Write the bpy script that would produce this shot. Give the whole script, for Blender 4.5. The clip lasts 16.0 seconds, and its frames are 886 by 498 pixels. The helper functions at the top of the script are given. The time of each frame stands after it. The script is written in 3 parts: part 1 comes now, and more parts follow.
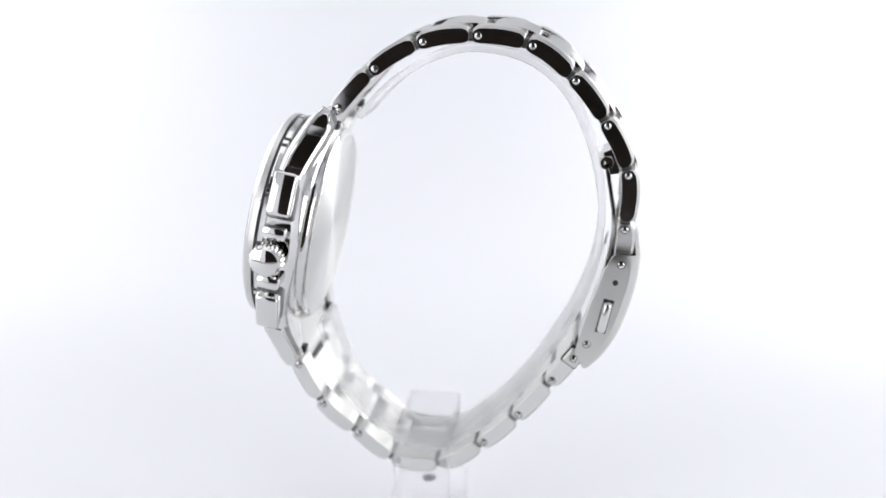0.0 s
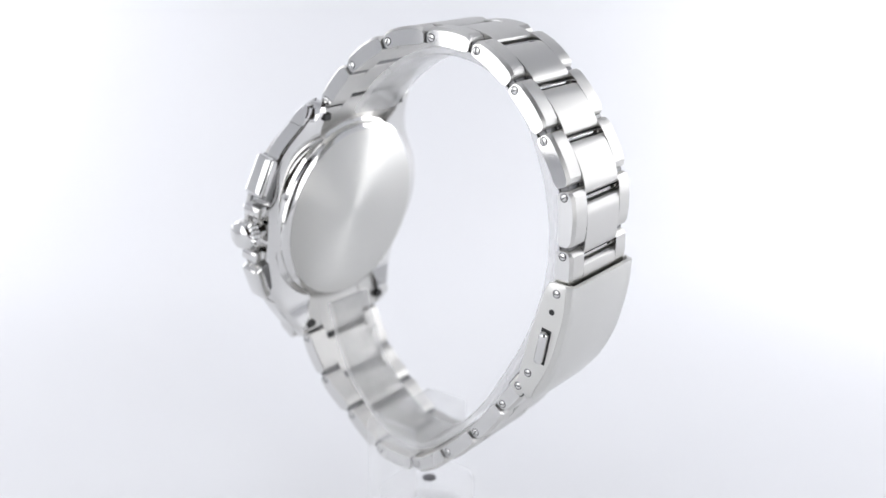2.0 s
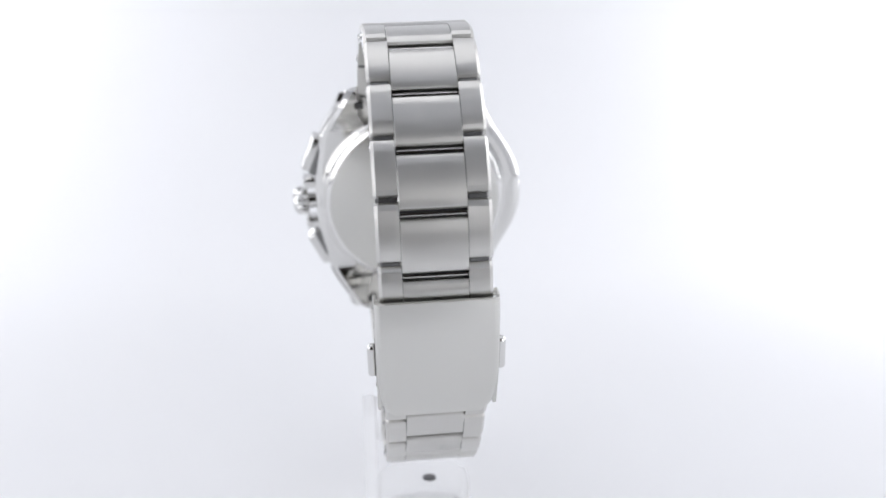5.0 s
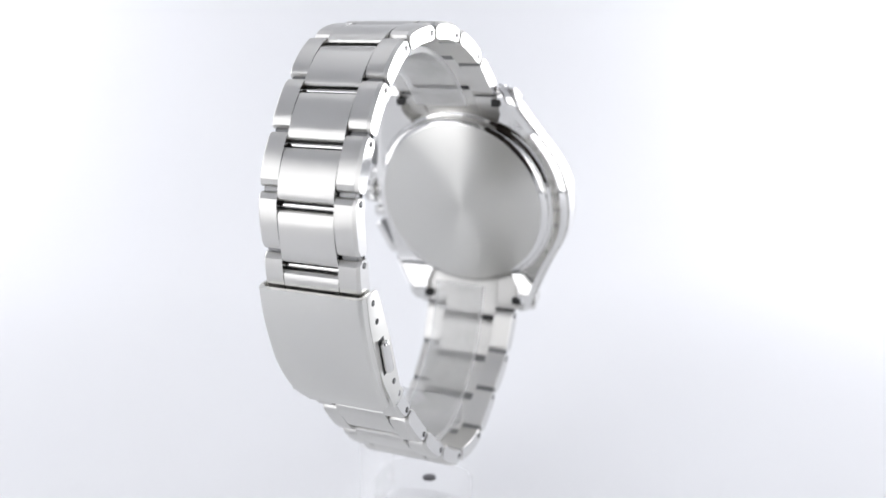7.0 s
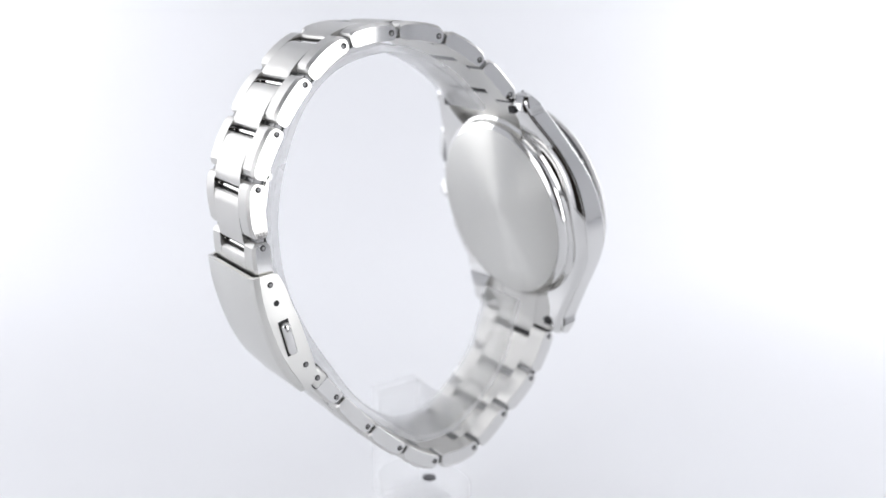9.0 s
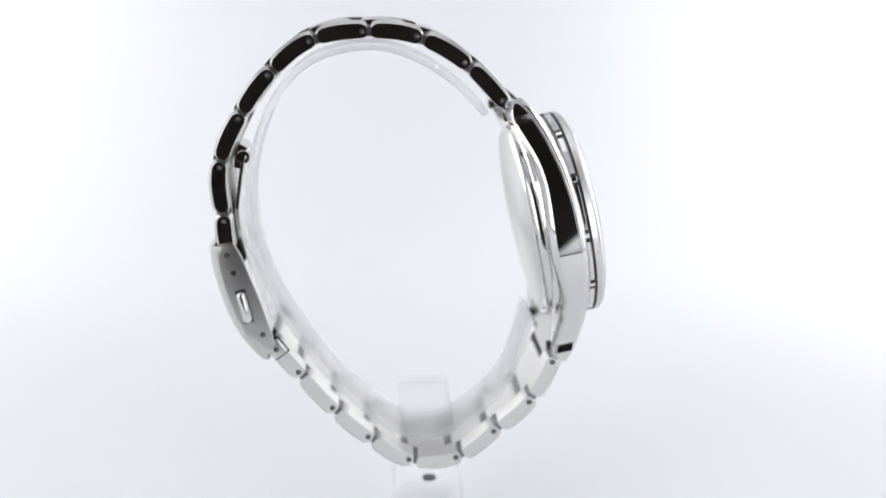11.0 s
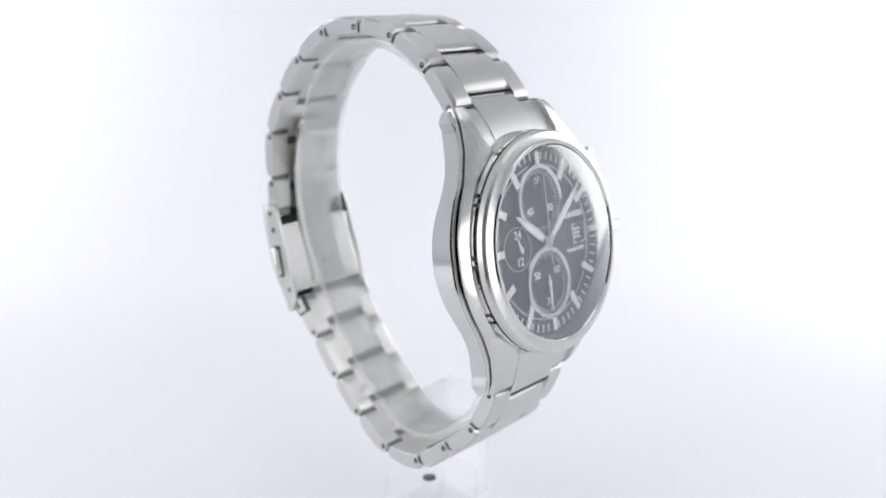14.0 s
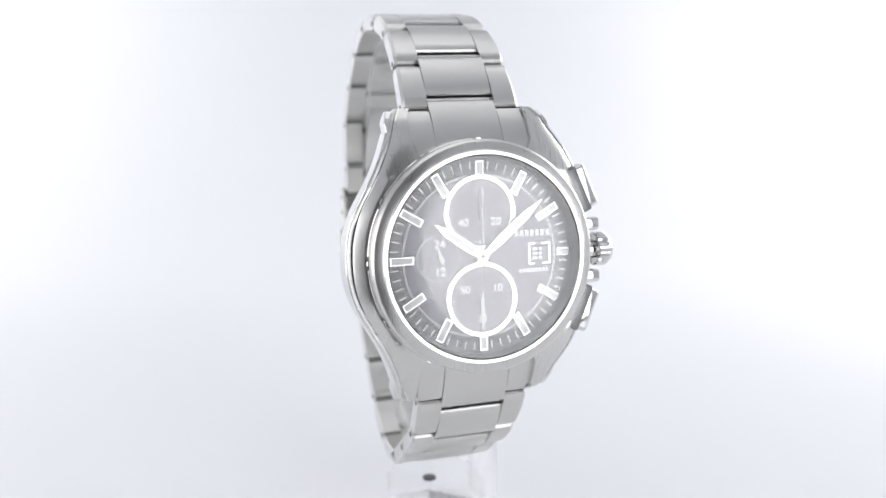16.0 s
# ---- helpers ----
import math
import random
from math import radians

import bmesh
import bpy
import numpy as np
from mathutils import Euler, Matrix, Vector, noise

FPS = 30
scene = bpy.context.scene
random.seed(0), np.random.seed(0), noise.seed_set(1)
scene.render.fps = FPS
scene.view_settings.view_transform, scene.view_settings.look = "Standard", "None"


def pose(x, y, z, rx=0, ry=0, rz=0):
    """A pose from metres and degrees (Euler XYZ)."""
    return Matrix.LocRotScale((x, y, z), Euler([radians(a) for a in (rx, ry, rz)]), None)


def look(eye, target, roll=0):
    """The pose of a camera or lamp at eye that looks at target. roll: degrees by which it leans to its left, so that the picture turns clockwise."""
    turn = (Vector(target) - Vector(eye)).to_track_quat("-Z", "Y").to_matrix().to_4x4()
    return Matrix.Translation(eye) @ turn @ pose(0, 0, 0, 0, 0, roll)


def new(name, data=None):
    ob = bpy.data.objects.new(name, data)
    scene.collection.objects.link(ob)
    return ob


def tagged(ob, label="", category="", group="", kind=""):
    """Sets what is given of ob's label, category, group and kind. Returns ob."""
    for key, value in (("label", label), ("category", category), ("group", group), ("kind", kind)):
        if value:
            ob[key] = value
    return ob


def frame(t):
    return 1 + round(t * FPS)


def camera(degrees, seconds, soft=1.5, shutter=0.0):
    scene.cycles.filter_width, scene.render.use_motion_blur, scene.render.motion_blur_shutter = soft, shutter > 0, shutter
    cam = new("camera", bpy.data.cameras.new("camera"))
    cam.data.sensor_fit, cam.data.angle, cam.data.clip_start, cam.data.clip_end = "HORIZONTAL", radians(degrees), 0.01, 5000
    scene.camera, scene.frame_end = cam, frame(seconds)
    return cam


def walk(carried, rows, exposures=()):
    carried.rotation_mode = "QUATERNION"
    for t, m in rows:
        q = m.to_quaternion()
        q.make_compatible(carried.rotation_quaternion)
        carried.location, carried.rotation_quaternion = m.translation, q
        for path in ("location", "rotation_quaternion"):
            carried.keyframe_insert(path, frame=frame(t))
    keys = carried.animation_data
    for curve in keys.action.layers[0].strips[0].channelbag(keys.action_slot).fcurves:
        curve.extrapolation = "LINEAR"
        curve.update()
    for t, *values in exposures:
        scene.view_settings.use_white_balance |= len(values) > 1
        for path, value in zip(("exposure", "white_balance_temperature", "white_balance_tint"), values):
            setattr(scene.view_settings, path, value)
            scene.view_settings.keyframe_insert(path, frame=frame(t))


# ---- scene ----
cam = camera(47.77, 16.0, 1.6)
# The turntable's axis stands at x = AXIS; the camera is still.
AXIS, CAM_Z = -0.00372, 0.134
EYE = pose(0, -0.2192, CAM_Z, 90 - 16.913, 0, 0) @ pose(0, 0, 0, 0, 0, -0.37)
walk(cam, [(0.0, EYE), (16.0, EYE)], [(0.0, 0.08), (0.5, 0.07), (1.0, 0.0), (1.5, 0.0), (16.0, 0.0)])
cam.data.dof.use_dof = True
cam.data.dof.focus_distance = 0.196
cam.data.dof.aperture_fstop = 12.0
SPIN, START = -15.228, -8.738          # degrees a second, degrees

# ---- light ----
world = bpy.data.worlds.new("dark_room")
world.use_nodes = True
world.node_tree.nodes["Background"].inputs[0].default_value = (0.9, 0.95, 1.0, 1)
world.node_tree.nodes["Background"].inputs[1].default_value = 0.10
scene.world = world


def softbox(name, x, y, z, target, w, h, watts, colour=(1, 1, 1)):
    lamp = bpy.data.lights.new(name, "AREA")
    lamp.shape, lamp.size, lamp.size_y, lamp.energy, lamp.color = "RECTANGLE", w, h, watts, colour
    ob = new(name, lamp)
    ob.matrix_basis = look((x, y, z), target)
    return ob


COOL = (0.978, 0.977, 1.0)
softbox("softbox_lamp_west", -0.31, 0.245, 0.155, (0.06, 0.15, 0.0), 0.33, 0.28, 0.575, COOL)
softbox("softbox_lamp_east", 0.315, 0.235, 0.135, (-0.06, 0.10, 0.0), 0.25, 0.25, 0.85, COOL)
softbox("softbox_lamp_front", 0.170, -0.196, 0.100, (0.0, 0.0, 0.06), 0.15, 0.17, 0.215, COOL)
softbox("softbox_lamp_front_west", -0.22, -0.165, 0.125, (0.0, 0.02, 0.05), 0.20, 0.22, 0.24, COOL)
# unseen fill added overhead to brighten the floor
softbox("fill_lamp_top", 0.0, 0.10, 0.54, (0.0, 0.10, 0.0), 0.50, 0.30, 0.30, COOL)


# ---- materials ----
def material(name):
    m = bpy.data.materials.new(name)
    m.use_nodes = True
    n = m.node_tree.nodes
    return m, n, m.node_tree.links, n["Principled BSDF"]


def streaks(n, l, scale, detail=3.0):
    tex, mapping, noise_node = n.new("ShaderNodeTexCoord"), n.new("ShaderNodeMapping"), n.new("ShaderNodeTexNoise")
    mapping.inputs["Scale"].default_value = scale
    noise_node.inputs["Scale"].default_value, noise_node.inputs["Detail"].default_value = 1.0, detail
    l.new(tex.outputs["Object"], mapping.inputs[0])
    l.new(mapping.outputs[0], noise_node.inputs["Vector"])
    return noise_node


def ramp_value(n, l, source, low, high):
    r = n.new("ShaderNodeMapRange")
    r.inputs["From Min"].default_value, r.inputs["From Max"].default_value = 0.15, 0.85
    r.inputs["To Min"].default_value, r.inputs["To Max"].default_value = low, high
    l.new(source, r.inputs["Value"])
    return r.outputs[0]


def metal(name, colour, rough, spread=0.03, scale=(300, 300, 300), bump=0.0, aniso=0.0, radial=False, across=(0, 1, 0)):
    m, n, l, p = material(name)
    p.inputs["Base Color"].default_value, p.inputs["Metallic"].default_value = (*colour, 1), 1.0
    s = streaks(n, l, scale)
    wide = streaks(n, l, (60, 60, 60), 2.0)
    add = n.new("ShaderNodeMath")
    add.operation = "ADD"
    l.new(ramp_value(n, l, s.outputs[0], rough - spread, rough + spread), add.inputs[0])
    l.new(ramp_value(n, l, wide.outputs[0], -spread * 0.5, spread * 0.5), add.inputs[1])
    l.new(add.outputs[0], p.inputs["Roughness"])
    if bump:
        b = n.new("ShaderNodeBump")
        b.inputs["Strength"].default_value, b.inputs["Distance"].default_value = bump, 0.00005
        l.new(s.outputs[0], b.inputs["Height"])
        l.new(b.outputs[0], p.inputs["Normal"])
    if aniso:
        p.inputs["Anisotropic"].default_value = aniso
        if radial:
            t = n.new("ShaderNodeTangent")
            t.direction_type, t.axis = "RADIAL", "Z"
            p.inputs["Anisotropic Rotation"].default_value = 0.25
        else:
            t = n.new("ShaderNodeVectorTransform")
            t.vector_type, t.convert_from, t.convert_to = "VECTOR", "OBJECT", "WORLD"
            t.inputs[0].default_value = across
        l.new(t.outputs[0], p.inputs["Tangent"])
    return m


def paint(name, colour, rough=0.45, metallic=0.0, spread=0.05):
    m, n, l, p = material(name)
    p.inputs["Base Color"].default_value, p.inputs["Metallic"].default_value = (*colour, 1), metallic
    s = streaks(n, l, (800, 800, 800))
    l.new(ramp_value(n, l, s.outputs[0], rough - spread, rough + spread), p.inputs["Roughness"])
    return m


STEEL = (0.66, 0.652, 0.628)
BRUSHED = metal("brushed_steel", STEEL, 0.36, 0.06, (150, 5000, 150), 0.03, 0.75)
BRUSHED_CASE = metal("brushed_case_steel", STEEL, 0.30, 0.06, (5000, 160, 400), 0.03, 0.6, False, (1, 0, 0))
POLISHED = metal("polished_steel", (0.72, 0.715, 0.70), 0.05, 0.02)
SATIN = metal("satin_steel", (0.68, 0.675, 0.645), 0.31, 0.015, (150, 3000, 150), 0.0, 0.5)
BACK = metal("sunburst_brushed_steel", (0.66, 0.655, 0.625), 0.31, 0.02, (90, 90, 90), 0.0, 0.85, True)
GREY_SCREW = paint("grey_screw", (0.16, 0.16, 0.17), 0.5, 0.5)
# darkened copy of the steel, with the shade of recesses in its colour
SHADED_STEEL = metal("shaded_steel", (0.22, 0.22, 0.22), 0.35, 0.05)
# near-black colour that stands for shade in slots, seams and holes
GAP_SHADE = paint("gap_shade", (0.02, 0.02, 0.02), 0.6)
DIAL = paint("grey_satin_dial", (0.086, 0.077, 0.104), 0.42, 0.5, 0.012)
SUBDIAL = paint("dark_grey_subdial", (0.068, 0.062, 0.080), 0.35, 0.4, 0.015)
FLANGE = paint("black_flange", (0.045, 0.045, 0.052), 0.3)
PRINT = paint("white_print", (0.8, 0.8, 0.8), 0.5)
LUME = paint("white_lume", (0.78, 0.79, 0.78), 0.5)
SILVER = metal("silver_trim", (0.86, 0.86, 0.86), 0.16, 0.03)
TRACK = paint("grey_track", (0.42, 0.42, 0.43), 0.4, 0.3)


def glassy(name, ior, tint=(1, 1, 1), rough=0.0, haze=0.0, grazing=4.0):
    """A thin clear pane: what lies behind it, with gloss over it."""
    m, n, l, p = material(name)
    n.remove(p)
    out = n["Material Output"]
    clear, gloss, mix, facing = (n.new("ShaderNodeBsdfTransparent"), n.new("ShaderNodeBsdfGlossy"), n.new("ShaderNodeMixShader"), n.new("ShaderNodeLayerWeight"))
    power, scaled = n.new("ShaderNodeMath"), n.new("ShaderNodeMath")
    power.operation, power.inputs[1].default_value = "POWER", grazing
    base = ((ior - 1) / (ior + 1)) ** 2
    scaled.operation, scaled.inputs[1].default_value, scaled.inputs[2].default_value = "MULTIPLY_ADD", 1 - base, base
    clear.inputs[0].default_value = (*tint, 1)
    gloss.inputs["Roughness"].default_value = rough
    l.new(facing.outputs["Facing"], power.inputs[0])
    l.new(power.outputs[0], scaled.inputs[0])
    l.new(scaled.outputs[0], mix.inputs[0])
    l.new(clear.outputs[0], mix.inputs[1])
    l.new(gloss.outputs[0], mix.inputs[2])
    if haze:
        cloud, blend = n.new("ShaderNodeBsdfTranslucent"), n.new("ShaderNodeMixShader")
        cloud.inputs[0].default_value = (0.95, 0.95, 0.95, 1)
        l.new(ramp_value(n, l, streaks(n, l, (150, 150, 150)).outputs[0], haze * 0.85, haze * 1.15), blend.inputs[0])
        l.new(mix.outputs[0], blend.inputs[1])
        l.new(cloud.outputs[0], blend.inputs[2])
        mix = blend
    l.new(mix.outputs[0], out.inputs[0])
    return m


CRYSTAL = glassy("watch_crystal", 2.0, rough=0.15, grazing=3.5)
ACRYLIC = glassy("clear_acrylic", 1.24, (0.994, 0.995, 0.996), 0.15, 0.12)
HAZY = glassy("hazy_acrylic", 1.45, (0.994, 0.995, 0.996), 0.15, 0.28)
CLOTH, cn, cl, cp = material("white_tent_cloth")
cp.inputs["Roughness"].default_value = 0.9
tone = cn.new("ShaderNodeMix")
tone.data_type = "RGBA"
tone.inputs[6].default_value, tone.inputs[7].default_value = (0.80, 0.81, 0.835, 1), (0.83, 0.835, 0.85, 1)
cl.new(streaks(cn, cl, (6, 6, 6)).outputs[0], tone.inputs[0])
cl.new(tone.outputs[2], cp.inputs["Base Color"])
BLACKOUT = paint("dark_curtain", (0.085, 0.066, 0.055), 0.9)


# ---- mesh helpers: all in millimetres ----
MM = 0.001


def link_mesh(name, bm, mats, smooth=32):
    bmesh.ops.recalc_face_normals(bm, faces=bm.faces)
    bm.normal_update()
    for f in bm.faces:
        f.smooth = True
    limit = radians(smooth)
    for e in bm.edges:
        e.smooth = len(e.link_faces) == 2 and e.calc_face_angle(0) < limit
    bmesh.ops.scale(bm, vec=(MM, MM, MM), verts=bm.verts)
    me = bpy.data.meshes.new(name)
    bm.to_mesh(me)
    bm.free()
    for mat in (mats if isinstance(mats, (list, tuple)) else [mats]):
        me.materials.append(mat)
    return me


def mm_pose(m):
    return Matrix.Translation(m.translation * MM) @ m.to_3x3().to_4x4()


def part(name, bm, mats, parent, label="", m=None, smooth=32):
    ob = new(name, bm if isinstance(bm, bpy.types.Mesh) else link_mesh(name, bm, mats, smooth))
    ob.parent = parent
    if m is not None:
        ob.matrix_basis = mm_pose(m)
    return tagged(ob, label)


def loft(bm, rings, closed=False):
    """Rings of points, joined one to the next, with caps at the ends."""
    vs = [[bm.verts.new(p) for p in r] for r in rings]
    k = len(vs[0])
    for a, b in zip(vs, vs[1:] + ([vs[0]] if closed else [])):
        for i in range(k):
            bm.faces.new((a[i], a[(i + 1) % k], b[(i + 1) % k], b[i]))
    if not closed:
        bm.faces.new(vs[0])
        bm.faces.new(list(reversed(vs[-1])))
    return bm


def lathe(bm, profile, n=96, centre=(0, 0), solid=False):
    """Profile of (radius, height) turned round z; solid: its ends are capped, else it closes on itself."""
    rings = [[(centre[0] + r * math.cos(2 * math.pi * i / n), centre[1] + r * math.sin(2 * math.pi * i / n), z) for i in range(n)] for r, z in profile]
    return loft(bm, rings, closed=not solid)


def box(bm, x0, x1, y0, y1, z0, z1, bevel=0.0, segments=2, m=None):
    made = bmesh.ops.create_cube(bm, size=1)["verts"]
    for v in made:
        v.co = Vector((x0 + (v.co.x + 0.5) * (x1 - x0), y0 + (v.co.y + 0.5) * (y1 - y0), z0 + (v.co.z + 0.5) * (z1 - z0)))
    if bevel:
        edges = list({e for v in made for e in v.link_edges})
        made = list({v for f in bmesh.ops.bevel(bm, geom=edges, offset=bevel, segments=segments, affect="EDGES", profile=0.5)["faces"] for v in f.verts})
    if m is not None:
        bmesh.ops.transform(bm, matrix=m, verts=made)
    return bm


def prism(bm, outline, z0, z1, bevel=0.0, segments=2):
    """An outline of (x, y) raised from z0 to z1."""
    low, high = [bm.verts.new((x, y, z0)) for x, y in outline], [bm.verts.new((x, y, z1)) for x, y in outline]
    k = len(outline)
    faces = [bm.faces.new(list(reversed(low))), bm.faces.new(high)]
    faces += [bm.faces.new((low[i], low[(i + 1) % k], high[(i + 1) % k], high[i])) for i in range(k)]
    if bevel:
        edges = [e for e in {e for f in faces[:2] for e in f.edges}]
        bmesh.ops.bevel(bm, geom=edges, offset=bevel, segments=segments, affect="EDGES", profile=0.5)
    return bm


def paint_faces(bm, test, index):
    bmesh.ops.recalc_face_normals(bm, faces=bm.faces)
    bm.normal_update()
    for f in bm.faces:
        if test(f):
            f.material_index = index


def smooth_path(points, step=0.5):
    """A curve through points of (x, z), cut into even steps."""
    pts = [Vector(p) for p in points]
    pts = [2 * pts[0] - pts[1]] + pts + [2 * pts[-1] - pts[-2]]
    out = []
    for a, b, c, d in zip(pts, pts[1:], pts[2:], pts[3:]):
        for k in range(24):
            t = k / 24
            out.append(0.5 * (2 * b + (c - a) * t + (2 * a - 5 * b + 4 * c - d) * t * t + (3 * b - a - 3 * c + d) * t ** 3))
    out.append(pts[-2])
    return out


class Path:
    """A curve in the plane of the bracelet, by its length; the normal points away from the wrist."""

    def __init__(self, points, side):
        self.p, self.side = smooth_path(points), side
        self.s = [0.0]
        for a, b in zip(self.p, self.p[1:]):
            self.s.append(self.s[-1] + (b - a).length)

    def at(self, s):
        s0 = max(0.0, min(s, self.s[-1]))
        k = max(1, min(len(self.s) - 1, next((i for i, v in enumerate(self.s) if v >= s0), len(self.s) - 1)))
        a, b = self.p[k - 1], self.p[k]
        along = (b - a).normalized()
        place = a + along * (s - self.s[k - 1])
        lo, hi = self.p[max(0, k - 6)], self.p[min(len(self.p) - 1, k + 5)]
        along = (hi - lo).normalized()
        return place, along, Vector((-along.y, along.x)) * self.side

    def near(self, point):
        return min(zip(((Vector(point) - p).length for p in self.p), self.s))[1]


def strip(bm, path, s0, s1, y0, y1, inner, outer, bulge=0.0, end=0.5, chamfer=0.35, steps=9, other=None, under=None, lean=(0.0, 0.0)):
    """A curved bar along the path, with rounded ends and chamfered edges."""
    rings, edges = [], (y0, y1)
    for k in range(steps + 1):
        u = 0.5 - 0.5 * math.cos(math.pi * k / steps)
        place, along, out = path.at(s0 + (s1 - s0) * u)
        e = min(u, 1 - u) * (s1 - s0)
        cut = end * max(0.0, 1 - e / 0.9) ** 2
        hi, lo = outer - cut + bulge * math.sin(math.pi * u), inner + cut * 0.7
        c = min(chamfer, (hi - lo) * 0.35)
        d = c if other is None else min(other, c)
        u0 = c if under is None else min(under, c)
        u1 = d if under is None else min(under, d)
        off = (u - 0.5) * (s1 - s0)
        y0, y1 = edges[0] + lean[0] * off, edges[1] + lean[1] * off
        section = [(y0 + u0, lo), (y1 - u1, lo), (y1, lo + u1), (y1, hi - d), (y1 - d, hi), (y0 + c, hi), (y0, hi - c), (y0, lo + u0)]
        rings.append([(place.x + out.x * h, y, place.y + out.y * h) for y, h in section])
    return loft(bm, rings)


# ---- the tent: seamless white sweep, cloth sides, front with an opening for the camera ----
def setting():
    def sheet(name, bm, mat, label):
        ob = new(name, link_mesh(name, bm, mat, 60))
        return tagged(ob, label, kind="structure")

    bm = bmesh.new()
    rise = [(-209, 0), (180, 0)] + [(180 + 220 * math.sin(a), 220 - 220 * math.cos(a)) for a in np.linspace(0.1, math.pi / 2, 14)] + [(400, 560)]
    back = [(y + 5, z - 5) for y, z in rise]
    loft(bm, [[(x, y, z) for y, z in rise] + [(x, y, z) for y, z in reversed(back)] for x in (-420, 420)])
    sheet("backdrop", bm, CLOTH, "seamless white cloth sweep from floor to back")
    for name, x0, x1 in (("wall_west", -430, -421), ("wall_east", 421, 430)):
        bm = bmesh.new()
        box(bm, x0, x1, -236, 410, -5, 560)
        sheet(name, bm, CLOTH, "white cloth side of the light tent")
    bm = bmesh.new()
    box(bm, -430, 430, -236, 410, 561, 568)
    sheet("ceiling", bm, CLOTH, "white cloth top of the light tent")
    # front: four pieces round the opening
    west, ox, z0, z1 = 108, 92, 1.0, 430
    bm = bmesh.new()
    box(bm, -430, -west, -246, -237, -5, 568)
    box(bm, ox, 430, -246, -237, -5, 568)
    box(bm, -west, ox, -246, -237, -5, z0)
    box(bm, -west, ox, -246, -237, z1, 568)
    sheet("wall_south", bm, CLOTH, "white cloth front of the light tent with an opening")
    bm = bmesh.new()
    box(bm, -500, 500, -600, 420, -30, -20)
    sheet("floor", bm, BLACKOUT, "dark table top under the tent")
    bm = bmesh.new()
    box(bm, -500, 500, -600, -590, -19, 900)
    sheet("wall_far", bm, BLACKOUT, "dark room behind the camera")


setting()

# ---- the watch ----
LEAN, BASE = 1.464, (0.2, -0.453, 27.9)
watch = tagged(new("wristwatch"), "silver steel chronograph wristwatch with grey dial and link bracelet", "watch", kind="thing")
TAU, TWIST = 11.05, 1.294
CASE = Matrix(((0, math.sin(radians(TAU)), -math.cos(radians(TAU)), 0), (-1, 0, 0, 0), (0, math.cos(radians(TAU)), math.sin(radians(TAU)), 0), (0, 0, 0, 1)))
DIAL_POSE = Matrix.Translation((-34.55, 0.05, 47.5)) @ Matrix.Rotation(radians(TWIST), 4, "Z") @ CASE @ Matrix.Rotation(radians(-0.925), 4, "Z") @ Matrix.Scale(1.049, 4)
CASE = DIAL_POSE @ Matrix.Translation((0, 0, 1.25))


def interp(x, xs, ys):
    return float(np.interp(x, xs, ys))


def eased(x, xs, ys):
    """Interpolation with its corners rounded."""
    return sum(interp(abs(x + d), xs, ys) for d in np.linspace(-2.4, 2.4, 13)) / 13


SPAN = [0, 5, 10, 14, 18, 22, 25, 30]
LEFT_HALF = [25.5, 25.1, 23.3, 20.7, 18.5, 16.7, 15.6, 14.6]
CROWN_HALF = [23.2, 23.2, 22.7, 22.0, 20.7, 18.4, 16.3, 14.6]
BACK_EDGE = [-11.6, -11.4, -10.9, -10.8, -11.6, -13.2, -14.2, -15.0]


def half_width(b, side=-1):
    return eased(b, SPAN, CROWN_HALF if side > 0 else LEFT_HALF)


def case_body():
    bm = bmesh.new()
    stations = np.linspace(-28.2, 28.2, 47)
    for side in (-1, 1):
        rings = []
        for b in stations:
            ab = abs(b)
            w = half_width(b, side)
            inner = interp(ab, [0, 16, 20, 22], [5.6, 9.0, 11.0, 12.0])
            tip = max(0.0, (ab - 25.2) / 3.0) ** 2
            back = eased(b, SPAN, BACK_EDGE) + tip * 1.6
            w -= tip * 0.9
            edge = interp(ab, [0, 8, 14, 20, 25, 28.2], [-5.3, -5.4, -5.9, -7.2, -9.1, -10.5]) - tip * 0.9
            top = edge + interp(ab, [0, 16, 22, 27.3], [1.8, 2.0, 1.7, 1.0])
            sec = [(inner, back + 0.3), (w - 1.6, back), (w - 0.4, back + 0.7), (w, back + 1.3), (w, edge - 0.25), (w - 0.25, edge), (w - 0.45, edge - 0.05), (w - 0.5, edge - 0.5), (w - 0.85, edge - 0.5), (w - 0.9, edge + 0.35), (w - 1.25, edge + 0.65), (w - 2.9, (edge + top) / 2 + 0.45), (inner, interp(ab, [0, 13.5, 16.2], [-6.0, -5.8, top]))]
            ring = [(side * a, b, c) for a, c in sec]
            rings.append(ring if side > 0 else list(reversed(ring)))
        loft(bm, rings)
    lathe(bm, [(21.0, -12.0), (21.9, -11.5), (22.4, -10.6), (22.4, -8.0), (21.9, -7.0), (21.7, -5.0), (20.8, -4.2), (15, -4.2), (15, -12.0)], 96)
    paint_faces(bm, lambda f: f.normal.z > 0.6, 1)
    return part("case", bm, [POLISHED, BRUSHED_CASE], watch, "polished flanks, brushed lugs", CASE, 28)


case = case_body()


